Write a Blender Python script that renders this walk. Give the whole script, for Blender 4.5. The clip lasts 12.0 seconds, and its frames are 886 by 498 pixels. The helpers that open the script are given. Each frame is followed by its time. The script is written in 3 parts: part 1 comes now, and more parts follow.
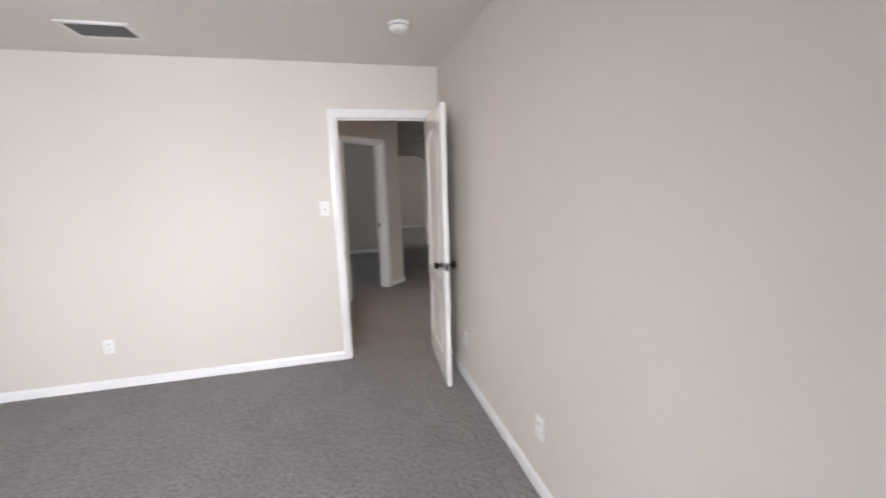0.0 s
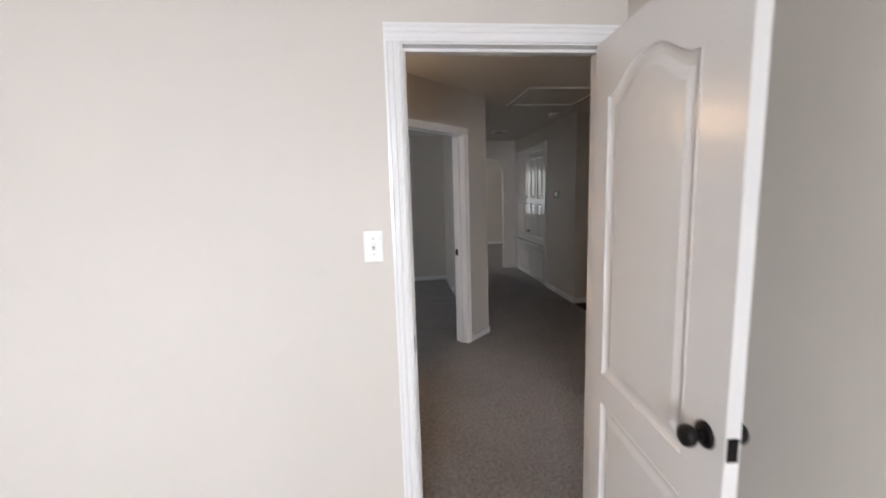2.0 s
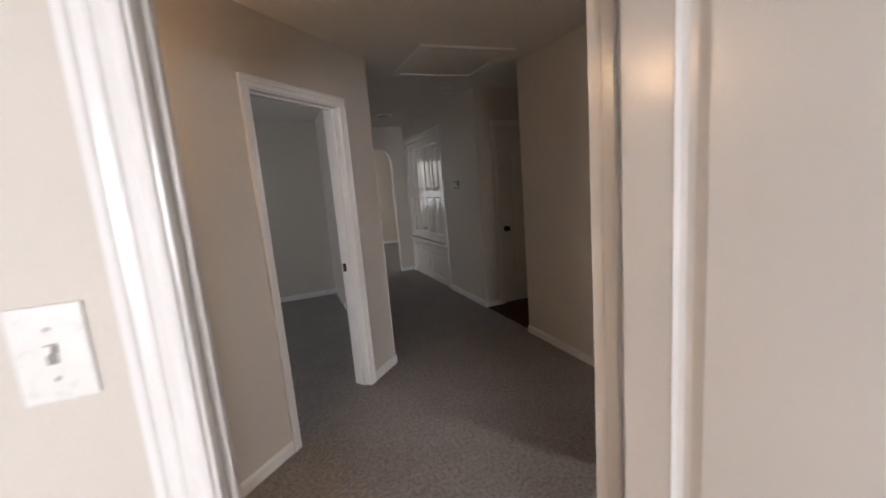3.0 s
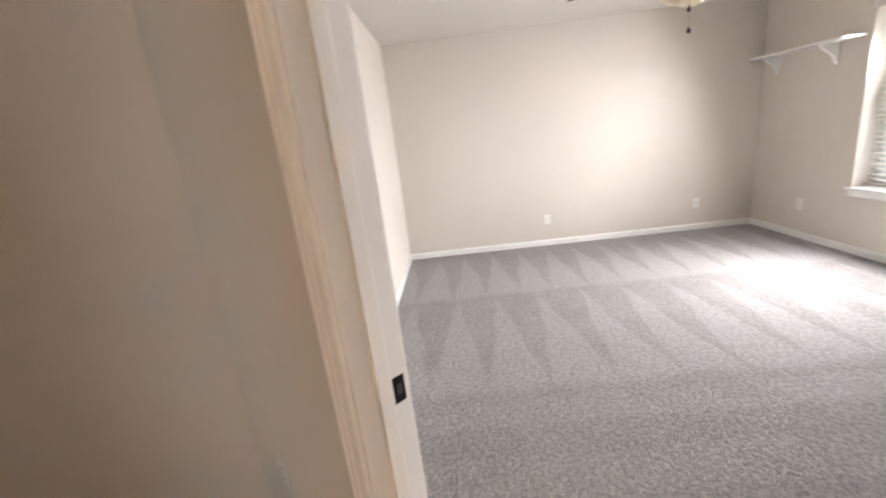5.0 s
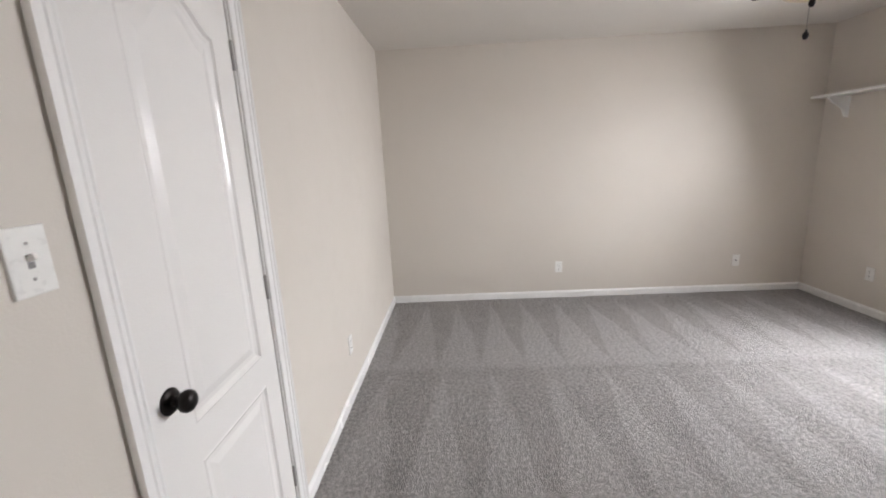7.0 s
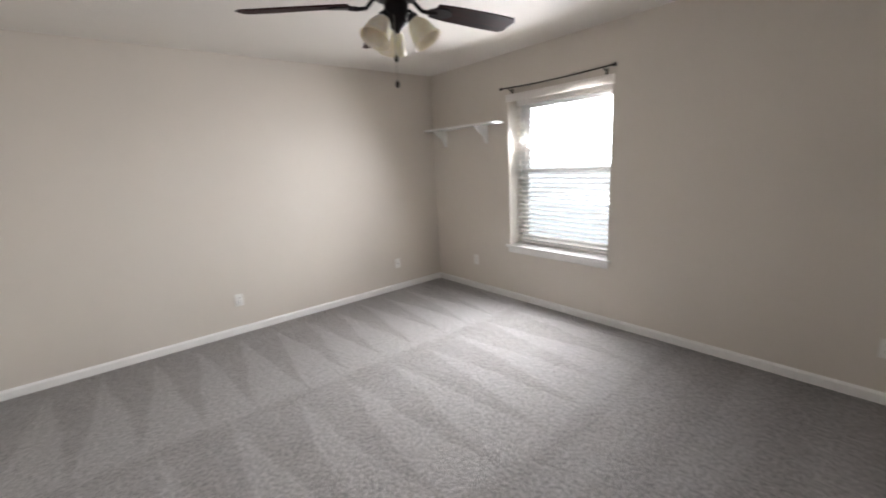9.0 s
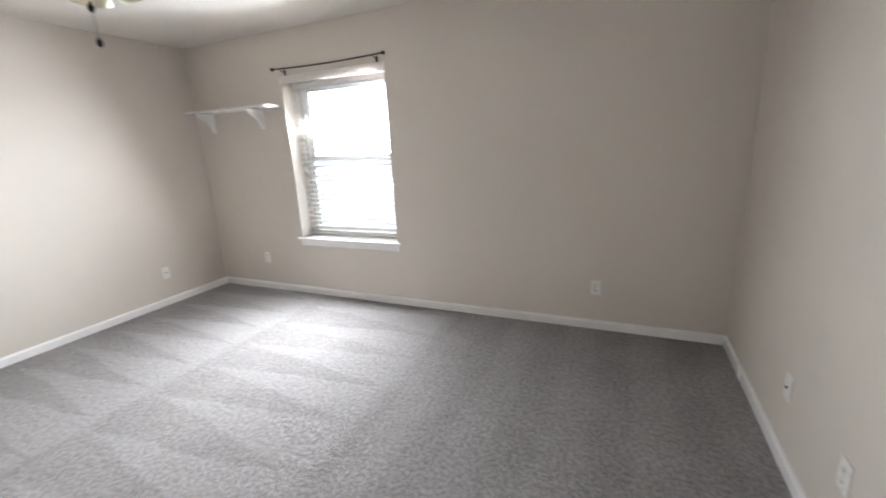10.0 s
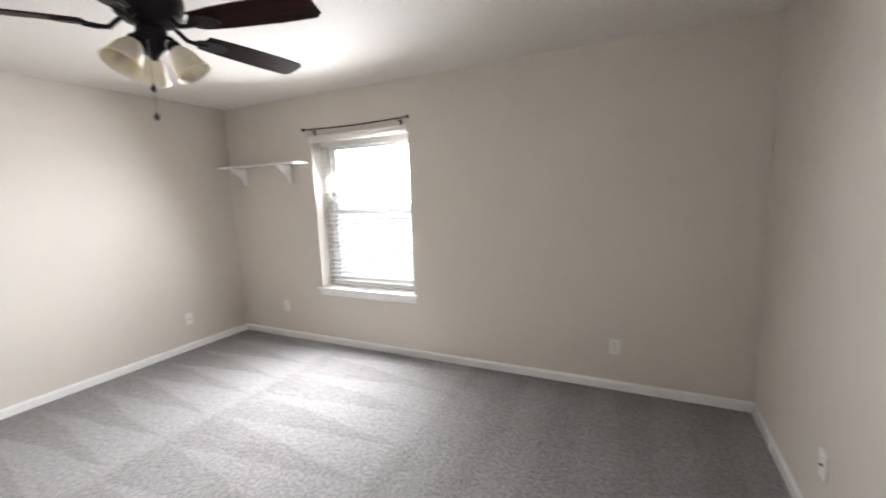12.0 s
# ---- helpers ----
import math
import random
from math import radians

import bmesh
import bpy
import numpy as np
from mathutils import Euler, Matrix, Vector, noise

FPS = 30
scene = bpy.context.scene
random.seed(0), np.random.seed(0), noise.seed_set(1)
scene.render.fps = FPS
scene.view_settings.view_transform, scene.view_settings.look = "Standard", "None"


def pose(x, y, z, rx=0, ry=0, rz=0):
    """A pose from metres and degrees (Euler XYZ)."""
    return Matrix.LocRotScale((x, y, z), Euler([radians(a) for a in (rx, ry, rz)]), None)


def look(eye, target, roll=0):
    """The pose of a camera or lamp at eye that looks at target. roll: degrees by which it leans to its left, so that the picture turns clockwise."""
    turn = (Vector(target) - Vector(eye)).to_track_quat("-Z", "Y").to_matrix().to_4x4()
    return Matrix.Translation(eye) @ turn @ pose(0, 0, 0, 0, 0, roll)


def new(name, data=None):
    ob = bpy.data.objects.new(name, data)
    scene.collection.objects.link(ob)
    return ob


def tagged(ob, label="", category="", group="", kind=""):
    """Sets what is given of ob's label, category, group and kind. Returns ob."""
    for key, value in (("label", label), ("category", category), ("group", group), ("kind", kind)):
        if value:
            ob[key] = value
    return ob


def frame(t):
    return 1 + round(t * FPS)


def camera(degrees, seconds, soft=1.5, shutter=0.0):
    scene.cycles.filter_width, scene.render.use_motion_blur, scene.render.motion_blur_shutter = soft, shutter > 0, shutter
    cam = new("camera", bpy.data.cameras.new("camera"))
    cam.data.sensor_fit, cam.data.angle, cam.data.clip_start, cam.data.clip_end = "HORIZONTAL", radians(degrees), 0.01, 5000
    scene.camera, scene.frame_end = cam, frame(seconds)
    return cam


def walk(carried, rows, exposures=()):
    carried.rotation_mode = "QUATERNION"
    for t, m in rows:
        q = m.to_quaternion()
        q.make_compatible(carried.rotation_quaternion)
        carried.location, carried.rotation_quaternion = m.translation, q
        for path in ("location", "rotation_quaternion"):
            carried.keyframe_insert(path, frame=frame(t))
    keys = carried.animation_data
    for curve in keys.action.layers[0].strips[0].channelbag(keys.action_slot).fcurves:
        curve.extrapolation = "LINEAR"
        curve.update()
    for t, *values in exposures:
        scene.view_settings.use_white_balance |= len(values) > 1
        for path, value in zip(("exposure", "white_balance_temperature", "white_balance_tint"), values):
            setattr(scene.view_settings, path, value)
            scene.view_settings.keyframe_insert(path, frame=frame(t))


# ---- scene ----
cam = camera(94.7, 12.0, 1.8, 0.35)
PATH = [
    (0, (-0.856, -3.486, 1.512), (-0.381, -1.572, 1.182), -1.6),
    (0.5, (-0.896, -3.066, 1.515), (-0.861, -1.089, 1.217), -2.5),
    (1, (-0.94, -2.576, 1.503), (-0.911, -0.599, 1.199), -3.1),
    (1.5, (-0.895, -2.054, 1.49), (-0.686, -0.089, 1.183), -3.4),
    (2, (-0.878, -1.537, 1.506), (-0.671, 0.433, 1.231), -1.7),
    (2.5, (-0.824, -1.022, 1.516), (-0.258, 0.868, 1.191), -2.5),
    (2.7, (-0.773, -0.839, 1.488), (-0.125, 1.026, 1.166), -3.6),
    (4.3, (-0.366, 0.248, 1.445), (1.125, 1.487, 0.955), -4.5),
    (4.5, (-0.243, 0.364, 1.424), (1.482, 1.251, 0.938), -5.2),
    (4.7, (-0.145, 0.459, 1.434), (1.717, 0.969, 0.913), -5.6),
    (5, (0.011, 0.495, 1.432), (1.936, 0.596, 0.900), -7.0),
    (5.5, (0.286, 0.545, 1.402), (2.203, 0.371, 0.862), -7.8),
    (6, (0.534, 0.563, 1.406), (2.425, 0.153, 0.901), -4.4),
    (6.5, (0.722, 0.507, 1.437), (2.667, 0.399, 0.986), -3.4),
    (6.7, (0.782, 0.479, 1.441), (2.731, 0.592, 1.006), -2.9),
    (8.5, (0.882, 0.341, 1.460), (2.672, -0.461, 1.072), -2.7),
    (9, (0.879, 0.26, 1.476), (2.393, -0.976, 1.053), -3.0),
    (9.5, (0.842, 0.175, 1.466), (2.004, -1.384, 0.998), -3.1),
    (10, (0.796, 0.116, 1.429), (1.586, -1.65, 0.921), -2.9),
    (10.5, (0.749, 0.049, 1.416), (1.187, -1.827, 0.876), -2.4),
    (11, (0.724, 0.046, 1.439), (1.034, -1.867, 0.947), -2.9),
    (11.5, (0.751, 0.095, 1.479), (1.239, -1.809, 1.108), -2.9),
    (12, (0.788, 0.156, 1.494), (1.659, -1.623, 1.215), -2.1),
]
EXPOSURES = [(0.0, -0.25, 6300, 14), (0.5, -0.25, 6250, 14), (1.0, -0.14, 6200, 12), (1.5, -0.15, 6200, 13), (2.0, -0.25, 6250, 13), (2.7, -0.3, 6500, 15), (4.3, 1.2, 6650, 16), (4.7, 1.05, 6600, 14),
             (5.5, 0.75, 6600, 13), (6.0, 0.5, 6400, 11), (6.5, 0.35, 6400, 12), (8.5, 0.05, 6550, 13), (9.5, 0.5, 6250, 10), (10.5, 0.72, 6150, 10), (12.0, 0.68, 6300, 11)]
walk(cam, [(t, look(eye, target, roll)) for t, eye, target, roll in PATH], EXPOSURES)

# ---- world and large lights ----
H = 2.445         # ceiling height
world = bpy.data.worlds.new("sky_world")
scene.world = world
world.use_nodes = True
wn = world.node_tree
sky = wn.nodes.new("ShaderNodeTexSky")
sky.sky_type = "NISHITA"
sky.sun_disc = False
sky.sun_elevation = radians(50)
sky.sun_rotation = radians(180)
wn.nodes["Background"].inputs["Strength"].default_value = 0.15
wn.links.new(sky.outputs["Color"], wn.nodes["Background"].inputs["Color"])

sun = new("sun", bpy.data.lights.new("sun", "SUN"))
sun.data.energy, sun.data.angle, sun.data.color = 5.0, radians(0.5), (1.0, 0.95, 0.88)
sun.matrix_world = look((0, 0, 20), (-3.5, 13, 0))


def window_light(name, eye, target, w, h, watts, colour, spread=180):
    """Sky light in a window's opening."""
    lamp = new(name, bpy.data.lights.new(name, "AREA"))
    lamp.data.shape, lamp.data.size, lamp.data.size_y = "RECTANGLE", w, h
    lamp.data.energy, lamp.data.color, lamp.data.spread = watts, colour, radians(spread)
    lamp.matrix_world = look(eye, target)
    return lamp


window_light("daylight_bedroom_b", (3.14, -3.06, 1.775), (2.60, 1.0, 0.02), 0.90, 0.40, 67, (0.98, 0.98, 1.0), 146)
window_light("daylight_bedroom_b_low", (3.135, -2.985, 1.15), (3.00, -2.1, 0.28), 0.94, 0.24, 18, (0.97, 0.98, 1.0), 84)
window_light("daylight_bedroom_a", (-2.0, -5.1, 1.35), (-2.0, 0, 0.6), 1.7, 1.4, 104, (0.96, 0.97, 1.0), 99)
window_light("daylight_bedroom_c", (-3.7, 3.6, 1.35), (0, 3.6, 1.2), 1.2, 1.4, 24, (0.86, 0.93, 1.0))
window_light("daylight_living", (-0.45, 10.05, 1.45), (-0.45, 6, 1.2), 1.7, 1.4, 14, (0.97, 1.0, 0.94))
# added unseen side light, brightens the wall beyond the arch
window_light("added_living_side_light", (-2.2, 8.6, 1.4), (2, 8.6, 1.2), 1.5, 1.3, 28, (1.0, 0.96, 0.9))

window_light("hall_wall_lamp_light", (-1.25, 1.03, 1.95), (-0.45, 0.25, 0.0), 0.34, 0.12, 2.6, (1.0, 0.64, 0.38), 110)

# ---- materials ----


def material(name, rough=0.5, metal=0.0):
    m = bpy.data.materials.new(name)
    m.use_nodes = True
    b = m.node_tree.nodes["Principled BSDF"]
    b.inputs["Roughness"].default_value, b.inputs["Metallic"].default_value = rough, metal
    return m, m.node_tree, b


def node(nt, kind, **inputs):
    n = nt.nodes.new("ShaderNode" + kind)
    for k, v in inputs.items():
        n.inputs[k.replace("_", " ")].default_value = v
    return n


def noise_at(nt, vector, scale, detail=2.0, rough=0.5):
    n = node(nt, "TexNoise", Scale=scale, Detail=detail, Roughness=rough)
    nt.links.new(vector, n.inputs["Vector"])
    return n.outputs["Fac"]


def maths(nt, op, a, b=None, clamp=False):
    n = nt.nodes.new("ShaderNodeMath")
    n.operation, n.use_clamp = op, clamp
    for i, v in enumerate((a, b)):
        if v is None:
            continue
        if isinstance(v, (int, float)):
            n.inputs[i].default_value = v
        else:
            nt.links.new(v, n.inputs[i])
    return n.outputs[0]


def ranged(nt, value, lo, hi, a=0.0, b=1.0):
    n = nt.nodes.new("ShaderNodeMapRange")
    nt.links.new(value, n.inputs["Value"])
    for k, v in (("From Min", lo), ("From Max", hi), ("To Min", a), ("To Max", b)):
        n.inputs[k].default_value = v
    return n.outputs["Result"]


def mixed(nt, fac, a, b, blend="MIX"):
    n = nt.nodes.new("ShaderNodeMix")
    n.data_type, n.blend_type = "RGBA", blend
    for i, v in ((0, fac), (6, a), (7, b)):
        if isinstance(v, (int, float)):
            n.inputs[i].default_value = v
        elif isinstance(v, tuple):
            n.inputs[i].default_value = (*v, 1)
        else:
            nt.links.new(v, n.inputs[i])
    return n.outputs[2]


def place(nt):
    return nt.nodes.new("ShaderNodeNewGeometry").outputs["Position"]


def bumped(nt, b, height, strength, distance):
    n = node(nt, "Bump", Strength=strength, Distance=distance)
    nt.links.new(height, n.inputs["Height"])
    nt.links.new(n.outputs["Normal"], b.inputs["Normal"])


def paint(name, colour, rough=0.5, peel=0.3, scale=160.0, vary=0.05, dirt=0.06, spec=0.5):
    """Rolled paint: a fine orange peel, faint roller marks and scuffs."""
    m, nt, b = material(name, rough)
    p = place(nt)
    big = noise_at(nt, p, 0.9, 3)
    mid = noise_at(nt, p, 7.0, 4, 0.6)
    low = tuple(c * (1 - vary) for c in colour)
    c = mixed(nt, ranged(nt, big, 0.3, 0.7), low, colour)
    c = mixed(nt, ranged(nt, mid, 0.58, 0.8, 0, dirt), c, tuple(v * 0.6 for v in colour))
    nt.links.new(c, b.inputs["Base Color"])
    nt.links.new(ranged(nt, mid, 0.3, 0.7, rough - 0.06, rough + 0.06), b.inputs["Roughness"])
    h = maths(nt, "ADD", noise_at(nt, p, scale, 2), maths(nt, "MULTIPLY", noise_at(nt, p, scale * 0.25, 2), 0.7))
    bumped(nt, b, h, peel, 0.004)
    b.inputs["Specular IOR Level"].default_value = spec
    return m


def plain(name, colour, rough=0.4, metal=0.0, grain=60.0, vary=0.12, bump=0.08):
    m, nt, b = material(name, rough, metal)
    p = nt.nodes.new("ShaderNodeTexCoord").outputs["Object"]
    g = noise_at(nt, p, grain, 3)
    nt.links.new(mixed(nt, ranged(nt, g, 0.3, 0.7), tuple(c * (1 - vary) for c in colour), colour), b.inputs["Base Color"])
    nt.links.new(ranged(nt, g, 0.3, 0.7, max(0.03, rough - 0.08), rough + 0.08), b.inputs["Roughness"])
    bumped(nt, b, g, bump, 0.002)
    return m


def carpet_material():
    """Cut-pile carpet: speckled tufts with shade and highlights of their relief in the colour, trodden patches, and the
    wedge marks that a vacuum cleaner leaves in the nap.
    """
    m, nt, b = material("carpet", 0.95)
    p = place(nt)
    xyz = nt.nodes.new("ShaderNodeSeparateXYZ")
    nt.links.new(p, xyz.inputs[0])
    x, y = xyz.outputs["X"], xyz.outputs["Y"]
    wob = maths(nt, "MULTIPLY", maths(nt, "SUBTRACT", noise_at(nt, p, 1.3, 2), 0.5), 0.14)
    yy = maths(nt, "ADD", y, wob)
    edge = maths(nt, "MULTIPLY", maths(nt, "SUBTRACT", noise_at(nt, p, 45, 2), 0.5), 0.30)

    def wedges(tip, length, period, phase):
        f = maths(nt, "FRACT", maths(nt, "MULTIPLY", maths(nt, "ADD", yy, phase + 30.0), 1 / period))
        off = maths(nt, "MULTIPLY", maths(nt, "ABSOLUTE", maths(nt, "SUBTRACT", f, 0.5)), 2.0)
        w = maths(nt, "MULTIPLY", maths(nt, "SUBTRACT", tip, x), 1 / length)
        inside = ranged(nt, maths(nt, "ADD", maths(nt, "SUBTRACT", w, off), edge), -0.06, 0.06)
        end = ranged(nt, maths(nt, "ADD", w, maths(nt, "MULTIPLY", edge, 0.3)), 0.97, 1.05, 1.0, 0.0)
        return maths(nt, "MULTIPLY", inside, end)

    rows = maths(nt, "MAXIMUM", wedges(4.72, 1.25, 0.31, 0.05), maths(nt, "MULTIPLY", wedges(3.40, 1.35, 0.36, 0.17), 0.75))
    # drawn strokes along the room by the door, running north and south
    sx = maths(nt, "FRACT", maths(nt, "MULTIPLY", maths(nt, "ADD", x, maths(nt, "ADD", wob, 20.0)), 1 / 0.42))
    stroke = ranged(nt, maths(nt, "ADD", maths(nt, "ABSOLUTE", maths(nt, "SUBTRACT", sx, 0.5)), maths(nt, "MULTIPLY", edge, 0.4)), 0.2, 0.3)
    stroke = maths(nt, "MULTIPLY", stroke, ranged(nt, x, 1.6, 2.6, 0.4, 0.0))
    in_b = maths(nt, "MULTIPLY", ranged(nt, maths(nt, "SUBTRACT", x, y), 0.1, 0.2), ranged(nt, x, 0.0, 0.1))
    nap = maths(nt, "MULTIPLY", maths(nt, "MAXIMUM", rows, stroke), in_b)
    patch = maths(nt, "ADD", maths(nt, "MULTIPLY", ranged(nt, noise_at(nt, p, 3.2, 4, 0.65), 0.40, 0.62), 0.55),
                  maths(nt, "MULTIPLY", ranged(nt, noise_at(nt, p, 11, 3, 0.6), 0.4, 0.65), 0.3))
    nap = maths(nt, "ADD", nap, maths(nt, "MULTIPLY", patch, 0.7), True)
    dark, light = (0.40, 0.373, 0.362), (0.66, 0.632, 0.62)
    c = mixed(nt, nap, dark, light)
    tuft = noise_at(nt, p, 46, 5, 0.75)
    fine = noise_at(nt, p, 170, 3, 0.7)
    speck_relief = maths(nt, "ADD", maths(nt, "MULTIPLY", ranged(nt, tuft, 0.39, 0.61), 0.66), maths(nt, "MULTIPLY", ranged(nt, fine, 0.3, 0.7), 0.34))
    # speckle plus painted relief: shaded hollows between tufts, highlights on their tips
    c = mixed(nt, ranged(nt, speck_relief, 0.15, 0.85), mixed(nt, 0.55, c, (0.08, 0.072, 0.068)), mixed(nt, 0.4, c, (0.76, 0.72, 0.70)))
    nt.links.new(c, b.inputs["Base Color"])
    b.inputs["Sheen Weight"].default_value, b.inputs["Sheen Roughness"].default_value = 0.35, 0.45
    b.inputs["Specular IOR Level"].default_value = 0.15
    bumped(nt, b, maths(nt, "ADD", speck_relief, maths(nt, "MULTIPLY", nap, 0.15)), 1.0, 0.022)
    return m


def wood_material(name, dark, light, rough, grain_axis):
    m, nt, b = material(name, rough)
    p = nt.nodes.new("ShaderNodeTexCoord").outputs["Object"]
    mp = nt.nodes.new("ShaderNodeMapping")
    nt.links.new(p, mp.inputs["Vector"])
    mp.inputs["Scale"].default_value = tuple(2.0 if i == grain_axis else 38.0 for i in range(3))
    g = noise_at(nt, mp.outputs["Vector"], 1.0, 5, 0.6)
    nt.links.new(mixed(nt, ranged(nt, g, 0.3, 0.7), dark, light), b.inputs["Base Color"])
    bumped(nt, b, g, 0.15, 0.002)
    b.inputs["Specular IOR Level"].default_value = 0.06
    return m


WALL = paint("wall_paint", (0.655, 0.608, 0.548), 0.55, 0.12, spec=0.25)
CEIL = paint("ceiling_paint", (0.735, 0.705, 0.66), 0.75, 0.75, 70.0, 0.04, 0.04)
TRIM = paint("trim_enamel", (0.85, 0.845, 0.83), 0.24, 0.05, 220.0, 0.03, 0.05)
CASE = paint("casing_enamel", (0.85, 0.84, 0.82), 0.18, 0.06, 120.0, 0.03, 0.05)
DOOR = paint("door_enamel", (0.82, 0.80, 0.775), 0.20, 0.10, 190.0, 0.03, 0.05)
CAB = paint("cabinet_enamel", (0.70, 0.685, 0.655), 0.13, 0.05, 150.0, 0.04, 0.05)
CARPET = carpet_material()
BRONZE = plain("oil_rubbed_bronze", (0.022, 0.019, 0.018), 0.34, 0.75, 90, 0.3)
STEEL = plain("hinge_steel", (0.42, 0.41, 0.39), 0.35, 0.9, 120, 0.2)
PLASTIC = plain("white_plastic", (0.80, 0.79, 0.76), 0.32, 0.0, 50, 0.04)
SLOT = plain("dark_slot", (0.06, 0.055, 0.05), 0.6)
VINYL = plain("window_vinyl", (0.80, 0.80, 0.79), 0.4, 0, 30, 0.04)
SLAT = plain("blind_slat", (0.82, 0.81, 0.79), 0.45, 0, 25, 0.04)
st = SLAT.node_tree
glowing_through, blend = node(st, "BsdfTranslucent", Color=(0.86, 0.82, 0.79, 1)), st.nodes.new("ShaderNodeMixShader")
blend.inputs[0].default_value = 0.5
st.links.new(st.nodes["Principled BSDF"].outputs[0], blend.inputs[1])
st.links.new(glowing_through.outputs[0], blend.inputs[2])
st.links.new(blend.outputs[0], st.nodes["Material Output"].inputs["Surface"])
CORD = plain("cord", (0.75, 0.73, 0.68), 0.8)
FANBODY = plain("fan_bronze", (0.014, 0.011, 0.013), 0.5, 0.0, 30, 0.15, 0.0)
FANBODY.node_tree.nodes["Principled BSDF"].inputs["Specular IOR Level"].default_value = 0.15
BLADE = wood_material("fan_blade_wood", (0.008, 0.003, 0.003), (0.032, 0.006, 0.006), 0.55, 0)
PLANK = wood_material("dark_floor_wood", (0.035, 0.016, 0.008), (0.10, 0.045, 0.02), 0.45, 0)
VENTMETAL = plain("register_metal", (0.26, 0.25, 0.24), 0.5, 0.1, 40, 0.1)
SCREEN = plain("thermostat_screen", (0.05, 0.055, 0.05), 0.2)

GLASS, gnt, gb = material("window_glass", 0.02)
gb.inputs["Transmission Weight"].default_value, gb.inputs["IOR"].default_value = 1.0, 1.05

SHADE, snt, sb = material("alabaster_glass", 0.55)
sp = snt.nodes.new("ShaderNodeTexCoord").outputs["Object"]
sv = noise_at(snt, sp, 16, 4, 0.6)
snt.links.new(mixed(snt, ranged(snt, sv, 0.35, 0.65), (0.74, 0.67, 0.50), (0.84, 0.79, 0.67)), sb.inputs["Base Color"])
sb.inputs["Subsurface Weight"].default_value, sb.inputs["Subsurface Radius"].default_value = 0.4, (0.03, 0.025, 0.015)

# ---- mesh helpers ----


def mesh_of(name, bm, mat):
    bmesh.ops.recalc_face_normals(bm, faces=bm.faces)
    me = bpy.data.meshes.new(name)
    bm.to_mesh(me)
    bm.free()
    me.materials.append(mat)
    return me


def part(name, bm, mat, parent=None, label="", smooth=False):
    """One mesh object, under a thing or a part where one is given."""
    ob = new(name, mesh_of(name, bm, mat))
    if smooth:
        ob.data.shade_smooth()
    ob.parent = parent
    if label:
        ob["label"] = label
    return ob


def box(lo, hi, bevel=0.0, bm=None, m=None):
    fresh = bmesh.new()
    vs = bmesh.ops.create_cube(fresh, size=1.0)["verts"]
    for v in vs:
        v.co = Vector([lo[i] + (v.co[i] + 0.5) * (hi[i] - lo[i]) for i in range(3)])
    if bevel:
        bmesh.ops.bevel(fresh, geom=fresh.edges[:], offset=bevel, segments=2, affect="EDGES", profile=0.6)
    return joined(bm, fresh, m)


def joined(bm, fresh, m=None):
    if m is not None:
        fresh.transform(m)
    if bm is None:
        return fresh
    me = bpy.data.meshes.new("scrap")
    fresh.to_mesh(me)
    fresh.free()
    bm.from_mesh(me)
    bpy.data.meshes.remove(me)
    return bm


def lathe(profile, seg=32, bm=None, m=None):
    """Turn (radius, height) pairs about the z axis."""
    fresh = bmesh.new()
    rings = []
    for r, h in profile:
        if r < 1e-5:
            rings.append([fresh.verts.new((0, 0, h))])
        else:
            rings.append([fresh.verts.new((r * math.cos(2 * math.pi * i / seg), r * math.sin(2 * math.pi * i / seg), h)) for i in range(seg)])
    for a, b in zip(rings, rings[1:]):
        for i in range(seg):
            j = (i + 1) % seg
            if len(a) == 1 and len(b) == 1:
                continue
            if len(a) == 1:
                fresh.faces.new((a[0], b[j], b[i]))
            elif len(b) == 1:
                fresh.faces.new((a[i], a[j], b[0]))
            else:
                fresh.faces.new((a[i], a[j], b[j], b[i]))
    return joined(bm, fresh, m)


def prism(points, lo, hi, axis="y", bm=None, m=None):
    """A flat outline of (a, b) pairs pushed from lo to hi along an axis: the pairs are x, z for y; y, z for x; x, y for z."""
    fresh = bmesh.new()

    def at(a, b, d):
        return {"y": (a, d, b), "x": (d, a, b), "z": (a, b, d)}[axis]

    r0 = [fresh.verts.new(at(a, b, lo)) for a, b in points]
    r1 = [fresh.verts.new(at(a, b, hi)) for a, b in points]
    fresh.faces.new(r0)
    fresh.faces.new(r1)
    n = len(points)
    for i in range(n):
        fresh.faces.new((r0[i], r0[(i + 1) % n], r1[(i + 1) % n], r1[i]))
    return joined(bm, fresh, m)


def tube(points, r, seg=10, bm=None):
    """A round bar along a line of points."""
    fresh = bmesh.new()
    rings = []
    for i, p in enumerate(points):
        p = Vector(p)
        d = (Vector(points[min(i + 1, len(points) - 1)]) - Vector(points[max(i - 1, 0)])).normalized()
        q = d.to_track_quat("Z", "Y")
        rings.append([fresh.verts.new(p + q @ Vector((r * math.cos(2 * math.pi * k / seg), r * math.sin(2 * math.pi * k / seg), 0))) for k in range(seg)])
    for a, b in zip(rings, rings[1:]):
        for k in range(seg):
            fresh.faces.new((a[k], a[(k + 1) % seg], b[(k + 1) % seg], b[k]))
    fresh.faces.new(rings[0])
    fresh.faces.new(rings[-1])
    return joined(bm, fresh)


def thing(name, label, category, m=None, kind="", group=""):
    ob = new(name)
    ob.empty_display_size = 0.1
    if m is not None:
        ob.matrix_world = m
    return tagged(ob, label, category, group, kind)


